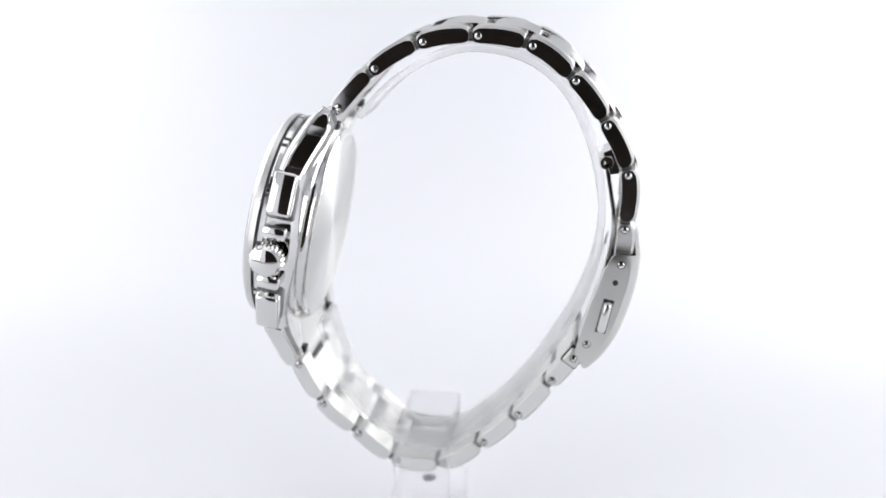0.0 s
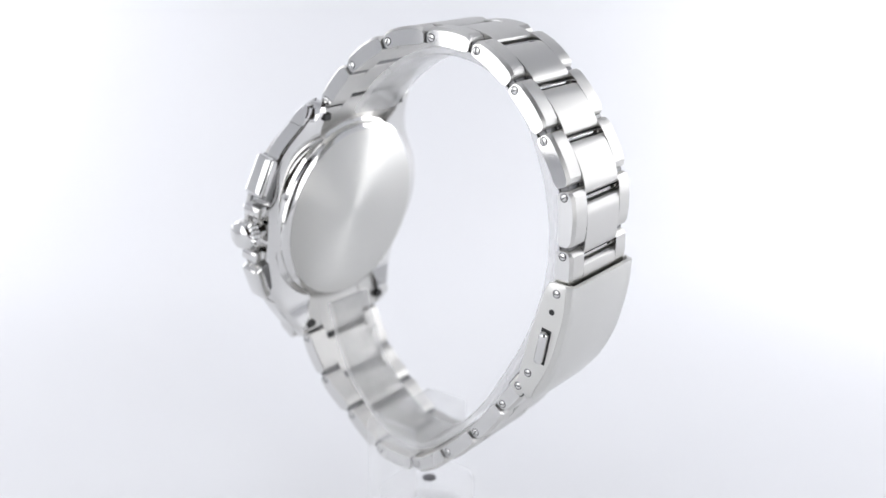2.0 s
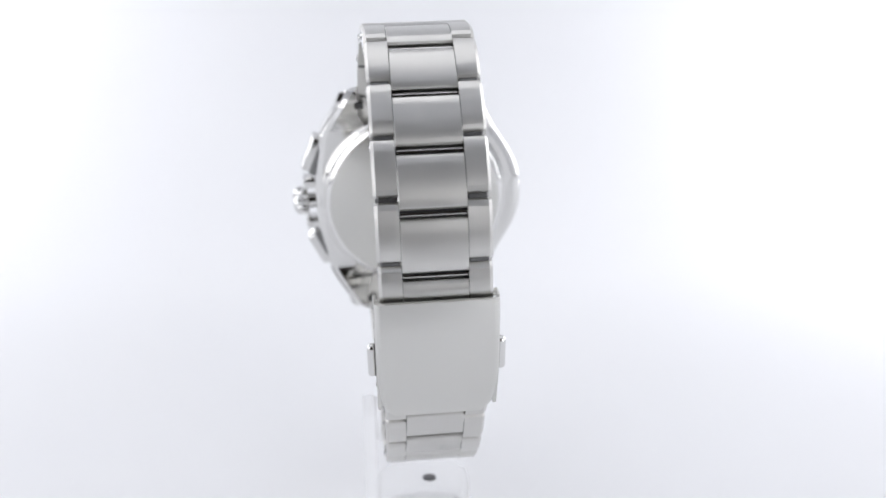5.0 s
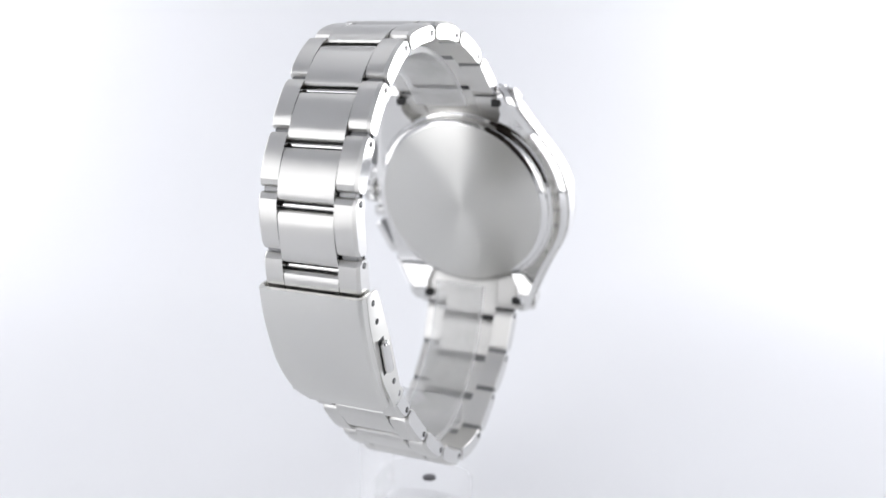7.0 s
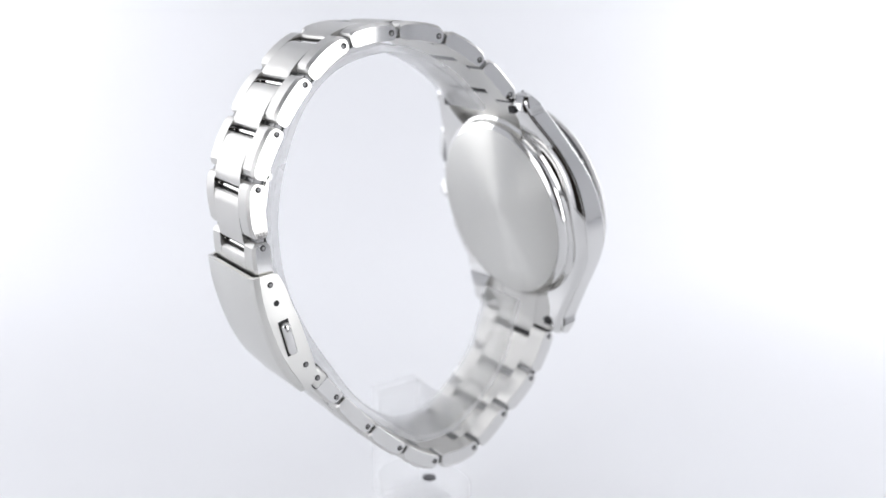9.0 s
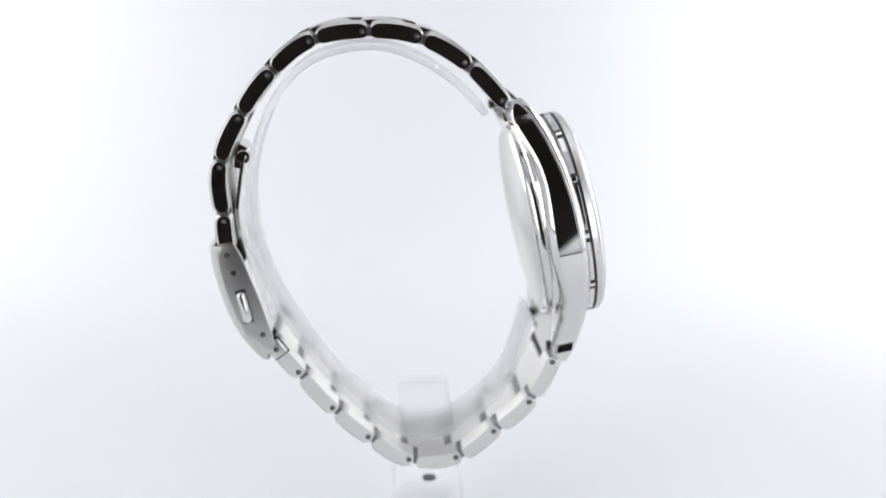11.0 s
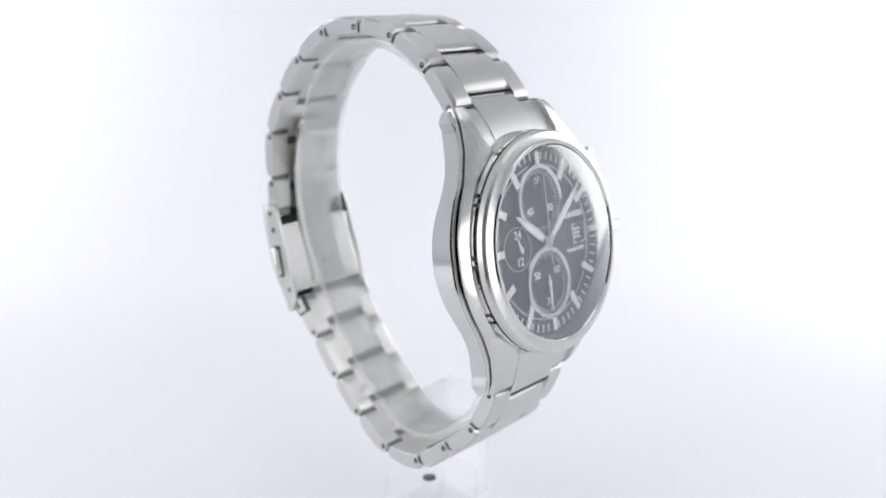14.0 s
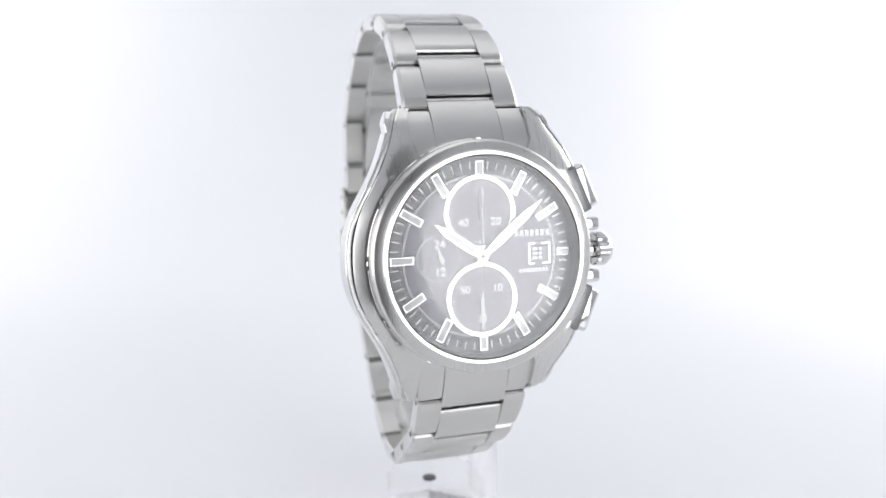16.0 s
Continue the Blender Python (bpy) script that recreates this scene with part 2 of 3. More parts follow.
def flank_details():
    """Polished flank panels, with a tip block beyond a fine groove at each lug."""
    for side in (-1, 1):
        spans = [("lug_tip", -27.7, -25.4), ("lug_tip", 25.4, 27.7), ("lug_step", -25.4, -23.7), ("lug_step", 23.7, 25.4)]
        spans += [("flank_panel", -23.6, 23.6)] if side < 0 else [("flank_panel", -23.6, -17.5), ("flank_panel", 17.5, 23.6)]
        for name, b0, b1 in spans:
            rings = []
            for b in np.linspace(b0, b1, 33 if b1 - b0 > 20 else 7):
                ab = abs(b)
                tip = max(0.0, (ab - 25.2) / 3.0) ** 2
                proud = {"lug_tip": 0.75, "flank_panel": 0.25, "lug_step": 0.05 + 0.7 * (ab - 23.7) / 1.7}[name]
                w = half_width(b, side) + proud - tip * (0.3 if name == "lug_tip" else 0.9)
                back = eased(b, SPAN, BACK_EDGE) + 1.0 + tip * 1.6
                edge = interp(ab, [0, 8, 14, 20, 25, 28.2], [-5.3, -5.4, -5.9, -7.2, -9.1, -10.5]) - 0.45 - tip * 0.9
                ring = [(side * a, b, c) for a, c in ((w - 1.5, back), (w - 0.2, back), (w, back + 0.25), (w, edge - 0.15), (w - 0.12, edge), (w - 1.5, edge))]
                rings.append(ring if side > 0 else list(reversed(ring)))
            part(name, loft(bmesh.new(), rings), POLISHED, case, {"flank_panel": "mirror-polished flank panel", "lug_tip": "polished lug tip", "lug_step": "sloping polished step"}[name], smooth=25)


flank_details()


def bezel():
    bm = bmesh.new()
    lathe(bm, [(19.0, -3.6), (19.0, -0.5), (19.25, -0.15), (19.8, -0.1), (20.0, -0.35), (20.15, -0.5), (21.55, -0.95), (22.0, -1.5), (22.1, -2.6), (21.5, -2.9), (21.3, -4.6), (19.0, -4.6)], 128)
    paint_faces(bm, lambda f: math.hypot(*f.calc_center_median().xy) < 20.05, 1)
    # neck below the rim coloured dark, for the shade of the groove
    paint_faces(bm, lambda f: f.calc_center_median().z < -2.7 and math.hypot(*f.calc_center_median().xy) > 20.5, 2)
    ob = part("bezel", bm, [BRUSHED_CASE, POLISHED, SHADED_STEEL], watch, "brushed bezel with polished rim and shade painted on its neck", CASE, 28)
    bm = bmesh.new()
    rings = []
    for a in np.linspace(0.06, 2 * math.pi / 12 - 0.06, 9):
        rings.append([(r * math.cos(a), r * math.sin(a), z) for r, z in ((21.2, -4.5), (22.05, -4.5), (22.2, -4.3), (22.2, -3.4), (22.05, -3.2), (21.2, -3.2))])
    collar = link_mesh("collar_segment", loft(bm, rings), POLISHED)
    tab = link_mesh("collar_tab", box(bmesh.new(), 21.3, 22.35, -0.55, 0.55, -4.5, -3.1, 0.15, 1), POLISHED)
    for k in range(12):
        m = Matrix.Rotation(2 * math.pi * k / 12, 4, "Z")
        part("collar_segment", collar, None, ob, m=m)
        part("collar_tab", tab, None, ob, m=m)
    return ob


bezel()
crystal = part("crystal", lathe(bmesh.new(), [(0.01, -0.1), (12, -0.1), (18.4, -0.12), (18.95, -0.4), (18.95, -0.41)], 96, solid=True), CRYSTAL, watch, "clear flat watch glass", CASE)
crystal.visible_shadow = False


def case_back():
    bm = lathe(bmesh.new(), [(21.2, -11.2), (21.2, -12.3), (21.0, -12.8), (20.7, -13.1), (20.4, -13.25), (20.1, -13.5), (19.85, -13.6), (0.01, -13.6), (0.01, -11.2)], 128)
    paint_faces(bm, lambda f: math.hypot(*f.calc_center_median().xy) > 19.95, 1)
    return part("case_back", bm, [BACK, POLISHED], watch, "round sunburst-brushed case back", CASE, 25)


case_back()


def crown_and_pushers():
    turn = Matrix.Rotation(math.pi / 2, 4, "Y")
    bm = bmesh.new()
    prof = [(1.9, 20.5), (1.9, 24.2), (3.0, 24.3), (3.35, 24.6), (3.35, 26.7), (3.0, 27.1)]
    n = 60
    rings = []
    for r, z in prof + [(2.7, 27.6), (1.8, 27.9), (0.8, 28.05), (0.05, 28.1)]:
        rings.append([((r - (0.28 if k % 3 == 0 and 24.4 < z < 27.1 else 0)) * math.cos(2 * math.pi * k / n), (r - (0.28 if k % 3 == 0 and 24.4 < z < 27.1 else 0)) * math.sin(2 * math.pi * k / n), z) for k in range(n)])
    loft(bm, rings)
    part("crown", bm, POLISHED, watch, "knurled domed winding crown", CASE @ Matrix.Translation((0.7, -0.4, -6.9)) @ turn)
    for sign in (1, -1):
        bm = bmesh.new()
        box(bm, -2.4, 2.4, -4.4, 4.4, -3.0, 2.2, 0.8, 3)
        m = CASE @ Matrix.Translation((22.4, 12.0 * sign, -7.6)) @ Matrix.Rotation(radians(23 * sign), 4, "Z") @ turn
        ob = part("pusher", bm, POLISHED, watch, "polished rectangular chronograph pusher", m)
        # block added to draw the shaded gap round the pusher as dark steel
        bm = bmesh.new()
        box(bm, -2.75, 2.75, -4.75, 4.75, -3.4, 0.28, 0.6, 2)
        part("pusher_gap_shade", bm, SHADED_STEEL, ob, "dark block for the shade in the gap round the pusher")
        bm = bmesh.new()
        box(bm, 20.5, 25.9, 0, 2.6, -9.6, -5.0, 0.6, 2, Matrix.Translation((0, -0.4 + (3.9 if sign > 0 else -6.5), 0)))
        part("crown_guard", bm, POLISHED, watch, "polished crown guard", CASE)


crown_and_pushers()


# ---- dial ----
DC = -2.6      # height of the dial
dial = part("dial", lathe(bmesh.new(), [(0.01, DC - 0.6), (18.9, DC - 0.6), (18.9, DC), (0.01, DC)], 128), DIAL, watch, "dark grey sunburst dial", DIAL_POSE)


def text_part(name, words, size, a, b, mat, parent, turn=0.0, label=""):
    curve = bpy.data.curves.new(name, "FONT")
    curve.body, curve.size, curve.align_x, curve.align_y, curve.extrude = words, size * MM, "CENTER", "CENTER", 0.03 * MM
    curve.offset = 0.05 * MM
    temp = bpy.data.objects.new(name, curve)
    scene.collection.objects.link(temp)
    me = bpy.data.meshes.new_from_object(temp.evaluated_get(bpy.context.evaluated_depsgraph_get()))
    bpy.data.objects.remove(temp)
    me.materials.clear()
    me.materials.append(mat)
    ob = new(name, me)
    ob.parent = parent
    ob.matrix_basis = mm_pose(Matrix.Translation((a, b, DC + 0.10)) @ Matrix.Rotation(turn, 4, "Z"))
    return tagged(ob, label)


def dial_details():
    bm = lathe(bmesh.new(), [(15.6, DC + 0.02), (15.6, DC + 0.08), (18.7, DC + 0.4), (18.95, DC + 3.2), (19.0, DC + 3.2), (19.0, DC - 0.2), (15.6, DC - 0.2)], 128)
    part("flange", bm, FLANGE, dial, "black minute flange")
    bm = lathe(bmesh.new(), [(15.1, DC + 0.03), (15.1, DC + 0.12), (15.5, DC + 0.12), (15.5, DC + 0.03)], 128)
    part("track_ring", bm, TRACK, dial, "grey minute ring")
    bm = bmesh.new()
    for k in range(60):
        if k % 5:
            box(bm, -0.13, 0.13, 16.4, 17.9, DC + 0.1, DC + 0.38, 0, 1, Matrix.Rotation(2 * math.pi * k / 60, 4, "Z"))
    part("minute_mark", bm, PRINT, dial, "white printed minute marks")["kind"] = "stuff"
    for k in range(12):
        r0, r1 = (13.25, 18.1) if k != 3 else (15.6, 18.3)
        if k in (0, 6):
            r0 = 15.1
        m = Matrix.Rotation(-2 * math.pi * k / 12, 4, "Z")
        bm = bmesh.new()
        box(bm, -0.85, 0.85, r0, r1, DC + 0.02, DC + 0.75, 0.12, 1)
        ob = part("hour_index", bm, SILVER, dial, "silver applied hour bar", m)
        bm = bmesh.new()
        box(bm, -0.6, 0.6, r0 + 0.35, r1 - 0.35, DC + 0.5, DC + 0.80, 0.05, 1, m)
        part("index_fill", bm, LUME, dial, "pale luminous fill")
    for b, numbers in ((8.3, (("60", 0), ("20", -120), ("40", 120))), (-8.2, (("10", -60), ("30", 180), ("50", 60)))):
        bm = lathe(bmesh.new(), [(0.01, DC + 0.01), (6.3, DC + 0.01), (6.3, DC + 0.04), (0.01, DC + 0.04)], 72, (0, b))
        part("subdial", bm, SUBDIAL, dial, "dark recessed chronograph subdial")
        bm = lathe(bmesh.new(), [(6.2, DC + 0.02), (6.2, DC + 0.45), (6.35, DC + 0.6), (7.1, DC + 0.6), (7.3, DC + 0.4), (7.3, DC + 0.02)], 72, (0, b))
        part("subdial_ring", bm, SILVER, dial, "raised silver ring")
        bm = bmesh.new()
        for k in range(60):
            box(bm, -0.06, 0.06, 5.35 if k % 5 else 4.95, 6.1, DC + 0.05, DC + 0.09, 0, 1, Matrix.Translation((0, b, 0)) @ Matrix.Rotation(2 * math.pi * k / 60, 4, "Z"))
        part("subdial_mark", bm, PRINT, dial, "white printed scale")["kind"] = "stuff"
        for word, ang in numbers:
            text_part("numeral", word, 2.1, -3.8 * math.sin(radians(ang)), b + 3.8 * math.cos(radians(ang)), PRINT, dial)
    bm = lathe(bmesh.new(), [(4.1, DC + 0.01), (4.1, DC + 0.05), (4.32, DC + 0.05), (4.32, DC + 0.01)], 60, (-8.4, 0.0))
    part("small_subdial", bm, TRACK, dial, "thin grey ring of the day and night subdial")
    text_part("numeral", "24", 2.3, -8.1, 2.65, PRINT, dial)
    text_part("numeral", "12", 2.3, -8.1, -2.6, PRINT, dial)
    # date window
    bm = bmesh.new()
    for x0, x1, y0, y1 in ((-2.3, -0.9, 1.75, 2.1), (0.5, 2.3, 1.75, 2.1), (-2.3, -0.9, -2.1, -1.75), (0.5, 2.3, -2.1, -1.75), (-2.3, -1.95, -1.75, 1.75), (1.95, 2.3, -1.75, 1.75)):
        box(bm, 12.05 + x0, 12.05 + x1, -0.13 + y0, -0.13 + y1, DC + 0.02, DC + 0.4, 0.05, 1)
    part("date_window", bm, SILVER, dial, "silver-framed date window")
    bm = bmesh.new()
    box(bm, 10.4, 13.7, -1.65, 1.4, DC + 0.01, DC + 0.06)
    part("date_disc", bm, SUBDIAL, dial, "dark grey date disc")
    bm = bmesh.new()
    for x0, x1 in ((10.75, 11.75), (12.05, 12.75)):
        for y in (-1.0, -0.15, 0.7):
            box(bm, x0, x1, y - 0.28, y + 0.28, DC + 0.05, DC + 0.1)
    part("date_figure", bm, PRINT, dial, "small white date bars")
    for y, h, x0, x1 in ((3.85, 1.2, 7.1, 14.6), (-3.37, 0.8, 7.9, 14.1)):
        bm = bmesh.new()
        k = 7 if h > 1 else 9
        step = (x1 - x0) / k
        for i in range(k):
            box(bm, x0 + i * step, x0 + (i + 0.72) * step, y - h / 2, y + h / 2, DC + 0.02, DC + 0.06)
        part("maker_mark", bm, PRINT, dial, "row of small white bars")


dial_details()


def hand(name, length, width, tail, angle, height, centre, mat, label, fill=None):
    m = DIAL_POSE @ Matrix.Translation((centre[0], centre[1], DC + height)) @ Matrix.Rotation(-radians(angle), 4, "Z")
    outline = [(-width * 0.28, -tail), (width * 0.28, -tail), (width * 0.5, length * 0.3), (width * 0.46, length * 0.72), (0, length), (-width * 0.46, length * 0.72), (-width * 0.5, length * 0.3)]
    ob = part(name, prism(bmesh.new(), outline, 0, 0.22, 0.07, 1), mat, watch, label, m)
    bm = lathe(bmesh.new(), [(0.01, -0.1), (max(width * 0.62, 0.45), -0.1), (max(width * 0.62, 0.45), 0.3), (0.01, 0.36)], 32)
    part("hub", bm, mat, ob)
    if fill:
        part("hand_fill", prism(bmesh.new(), [(x * 0.5, 1.8 + (y - 1.8) * 0.8 if y > 0 else 1.8) for x, y in outline], 0.2, 0.26), fill, ob, "pale luminous fill")
    return ob


hand("hour_hand", 11.6, 1.9, 0.8, -55.3, 1.0, (0, 0), SILVER, "silver hour hand", LUME)
hand("minute_hand", 16.4, 1.7, 0.8, 50, 1.35, (0, 0), SILVER, "silver minute hand", LUME)
hand("second_hand", 16.5, 0.2, 4.5, 0, 1.7, (0, 0), TRACK, "thin silver chronograph hand")
hand("subdial_hand", 4.6, 0.7, 1.4, 0, 0.5, (0, 8.3), FLANGE, "black subdial hand")
hand("subdial_hand", 5.9, 0.7, 1.5, 180, 0.5, (0, -8.2), LUME, "white subdial hand")
hand("day_hand", 2.3, 0.5, 0.6, -19, 0.4, (-8.0, 0.1), LUME, "small white day and night hand")
hand("day_hand", 0.9, 0.8, 0.3, 160, 0.4, (-7.85, -0.2), LUME, "small white counterweight")

# ---- bracelet ----
TOP_PINS = ((-16.07, 74.34), (-8.16, 82.35), (1.86, 87.82), (13.08, 89.05), (24.03, 87.12), (32.85, 80.22), (39.5, 71.24), (44.1, 60.99), (43.95, 49.31))
LOW_PINS = ((-28.0, 14.9), (-22.9, 5.1), (-14.8, -2.2), (-6.0, -8.6), (5.1, -8.8), (14.4, -2.7), (22.3, 4.85), (29.6, 13.85), (34.1, 19.8))
UPPER = Path([(-25.2, 61.5), (-22.6, 66.8), (-19.6, 70.7), *TOP_PINS, (43.5, 43.0), (42.0, 36)], 1)
LOWER = Path([(-31.0, 31.0), (-30.2, 25.5), (-29.3, 20.0), *LOW_PINS, (37.0, 25.0)], -1)
TH = 1.65


def pin_mesh():
    """A slotted steel screw head; its fine seam and slot are coloured near black for shade."""
    bm = lathe(bmesh.new(), [(0.02, -0.6), (0.86, -0.6), (0.86, 0.012), (0.02, 0.012)], 24)
    for f in bm.faces:
        f.material_index = 1
    head = len(bm.faces)
    lathe(bm, [(0.02, -0.3), (0.68, -0.3), (0.68, 0.03), (0.5, 0.12), (0.02, 0.16)], 24)
    slot = len(bm.faces)
    box(bm, -0.56, 0.56, -0.1, 0.1, 0.1, 0.172)
    for k, f in enumerate(bm.faces):
        f.material_index = 0 if head <= k < slot else 1
    return link_mesh("pin", bm, [POLISHED, GAP_SHADE])


def rod_mesh():
    """The end of a rod, darkened, on a near-black disc for the hole's shade."""
    bm = lathe(bmesh.new(), [(0.02, -0.6), (0.62, -0.6), (0.62, 0.02), (0.02, 0.02)], 24)
    head = len(bm.faces)
    lathe(bm, [(0.02, -0.3), (0.38, -0.3), (0.38, 0.03), (0.28, 0.06), (0.02, 0.06)], 20, (-0.14, 0.1))
    for k, f in enumerate(bm.faces):
        f.material_index = 0 if k >= head else 1
    return link_mesh("pin", bm, [SHADED_STEEL, GAP_SHADE])


PIN, ROD = pin_mesh(), rod_mesh()


def add_pins(path, s, half, h, parent):
    place, along, out = path.at(s)
    x, z = place.x + out.x * h, place.y + out.y * h
    for side, mesh in ((-1, PIN), (1, ROD)):
        part("pin", mesh, None, parent, m=Matrix.Translation((x, side * (half + 0.015), z)) @ Matrix.Rotation(-side * math.pi / 2, 4, "X") @ Matrix.Rotation(s, 4, "Z"))


def link(path, s0, s1, c0, c1, half, taper=0.0):
    core = half * 0.575
    bm = strip(bmesh.new(), path, c0 + 0.8, c1 - 0.8, -core, core, -TH + 0.15, TH + 0.3, 0.2, 0.7, 0.08)
    paint_faces(bm, lambda f: abs(f.normal.y) > 0.85, 1)
    ob = part("link", bm, [BRUSHED, POLISHED], watch, "brushed steel bracelet link with polished sides", smooth=24)
    for y0, y1, near, far, lean in ((-half, -core - 0.03, 0.6, 0.08, (taper, 0.0)), (core + 0.03, half, 0.08, 0.6, (0.0, -taper))):
        bm = strip(bmesh.new(), path, s0 + 0.45, s1 - 0.45, y0, y1, -TH, TH + 0.25, 0.22, 0.9, max(near, far), 9, under=0.12, lean=lean)
        if near != far:
            inside = y1 if near > far else y0
            for v in bm.verts:
                if abs(v.co.y - inside) < 0.61:
                    v.co.y = inside + (v.co.y - inside) * 0.1
        paint_faces(bm, lambda f: abs(f.normal.y) > 0.9, 1)
        part("side_piece", bm, [BRUSHED, POLISHED], ob, smooth=24)
    # slot between cores: its shade is the hinge's near-black colour
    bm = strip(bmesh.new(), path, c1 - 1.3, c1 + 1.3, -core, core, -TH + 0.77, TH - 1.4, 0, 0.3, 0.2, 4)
    part("hinge", bm, GAP_SHADE, ob, "hinge in the slot, coloured near black for shade")
    bm = strip(bmesh.new(), path, c1 - 0.28, c1 + 0.34, -core + 0.1, core - 0.1, TH - 1.6, TH - 0.55, 0, 0.25, 0.1, 5)
    part("hinge_rod", bm, POLISHED, ob, "polished hinge rod")
    # seams inside the bracelet: shade put into the steel's colour
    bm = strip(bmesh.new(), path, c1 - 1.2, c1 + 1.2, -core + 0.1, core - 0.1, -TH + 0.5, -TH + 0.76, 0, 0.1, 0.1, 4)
    part("inner_hinge", bm, SHADED_STEEL, ob, "inner face of the hinge, steel darkened for shade")
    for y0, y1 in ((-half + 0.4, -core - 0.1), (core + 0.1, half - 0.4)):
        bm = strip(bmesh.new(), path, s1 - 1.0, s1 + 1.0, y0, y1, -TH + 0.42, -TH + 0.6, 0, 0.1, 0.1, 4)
        part("inner_hinge", bm, SHADED_STEEL, ob)
    # gaps between side pieces: knuckles coloured dark for the shade there
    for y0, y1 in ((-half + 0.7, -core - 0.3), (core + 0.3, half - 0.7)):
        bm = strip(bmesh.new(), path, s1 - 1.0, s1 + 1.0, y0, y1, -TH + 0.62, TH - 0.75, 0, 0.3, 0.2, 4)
        part("knuckle", bm, SHADED_STEEL, ob, "knuckle between links, steel darkened for shade")
    add_pins(path, s0 + 1.5, half + taper * ((s1 - s0) / 2 - 1.5), -0.1, ob)
    return ob


SHIFT = 2.7
joints = [UPPER.near(p) - 1.5 for p in TOP_PINS] + [UPPER.near((43.5, 43.0)) + 1]
widths = [12.25, 11.75, 11.25, 10.9, 10.72, 10.7, 10.7, 10.63, 10.55]
for k, half in enumerate(widths):
    last = k == len(widths) - 1
    link(UPPER, joints[k], joints[k + 1], joints[k] + SHIFT, joints[k + 1] + (SHIFT if not last else 0), half, (0.040, 0.046, 0.036, 0.026, 0.006, 0, 0, 0, 0)[k])
low = [LOWER.near(p) - 1.5 for p in LOW_PINS[:-1]] + [LOWER.near(LOW_PINS[-1]) + 1.3]
low_widths = [11.85, 11.45, 11.1, 10.85, 10.6, 10.5, 10.45, 10.5]
for k, half in enumerate(low_widths):
    last = k == len(low_widths) - 1
    link(LOWER, low[k], low[k + 1], low[k] + SHIFT, low[k + 1] + (SHIFT if not last else 1.5), half, (0.036, 0.032, 0.028, 0.026, 0.02, 0.008, 0, 0)[k])


def end_link(path, s1, half):
    """The piece that fills the gap between the lugs."""
    core = half * 0.56
    bm = strip(bmesh.new(), path, s1 - 13.0, s1 + SHIFT - 0.6, -core + 0.03, core - 0.03, -TH + 0.3, TH + 0.1, 0.25, 0.4, 0.1)
    ob = part("end_link", bm, BRUSHED, watch, "brushed end link between the lugs", smooth=24)
    for y0, y1 in ((-half, -core), (core, half)):
        bm = strip(bmesh.new(), path, s1 - 13.0, s1 - 0.2, y0, y1, -TH + 0.2, TH + 0.02, 0.25, 0.4, 0.12)
        part("side_piece", bm, BRUSHED, ob, smooth=24)
    # both slots get near-black hinge strips in place of shade
    bm = bmesh.new()
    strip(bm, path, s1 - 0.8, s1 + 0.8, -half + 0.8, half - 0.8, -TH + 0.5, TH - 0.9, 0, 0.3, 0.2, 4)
    part("hinge", bm, GAP_SHADE, ob, "hinge in the slot, coloured near black for shade")
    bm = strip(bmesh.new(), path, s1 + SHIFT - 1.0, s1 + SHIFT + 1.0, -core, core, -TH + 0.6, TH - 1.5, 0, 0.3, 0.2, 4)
    part("hinge", bm, GAP_SHADE, ob, "hinge in the slot, coloured near black for shade")
    bm = strip(bmesh.new(), path, s1 + SHIFT - 0.2, s1 + SHIFT + 0.4, -core + 0.1, core - 0.1, TH - 1.6, TH - 0.55, 0, 0.25, 0.1, 5)
    part("hinge_rod", bm, POLISHED, ob, "polished hinge rod")


end_link(UPPER, joints[0], 12.75)
end_link(LOWER, low[0], 12.5)


for b in (25.0, -25.0):
    for a in (-11.6, 11.6):
        # recess drawn as a solid block in the colour of its shade
        bm = box(bmesh.new(), a - 0.95, a + 0.95, b - 0.75, b + 0.75, -14.3, -13.0, 0.1, 1)
        part("spring_bar_recess", bm, GAP_SHADE, case, "near-black block for the shade in the spring bar recess")


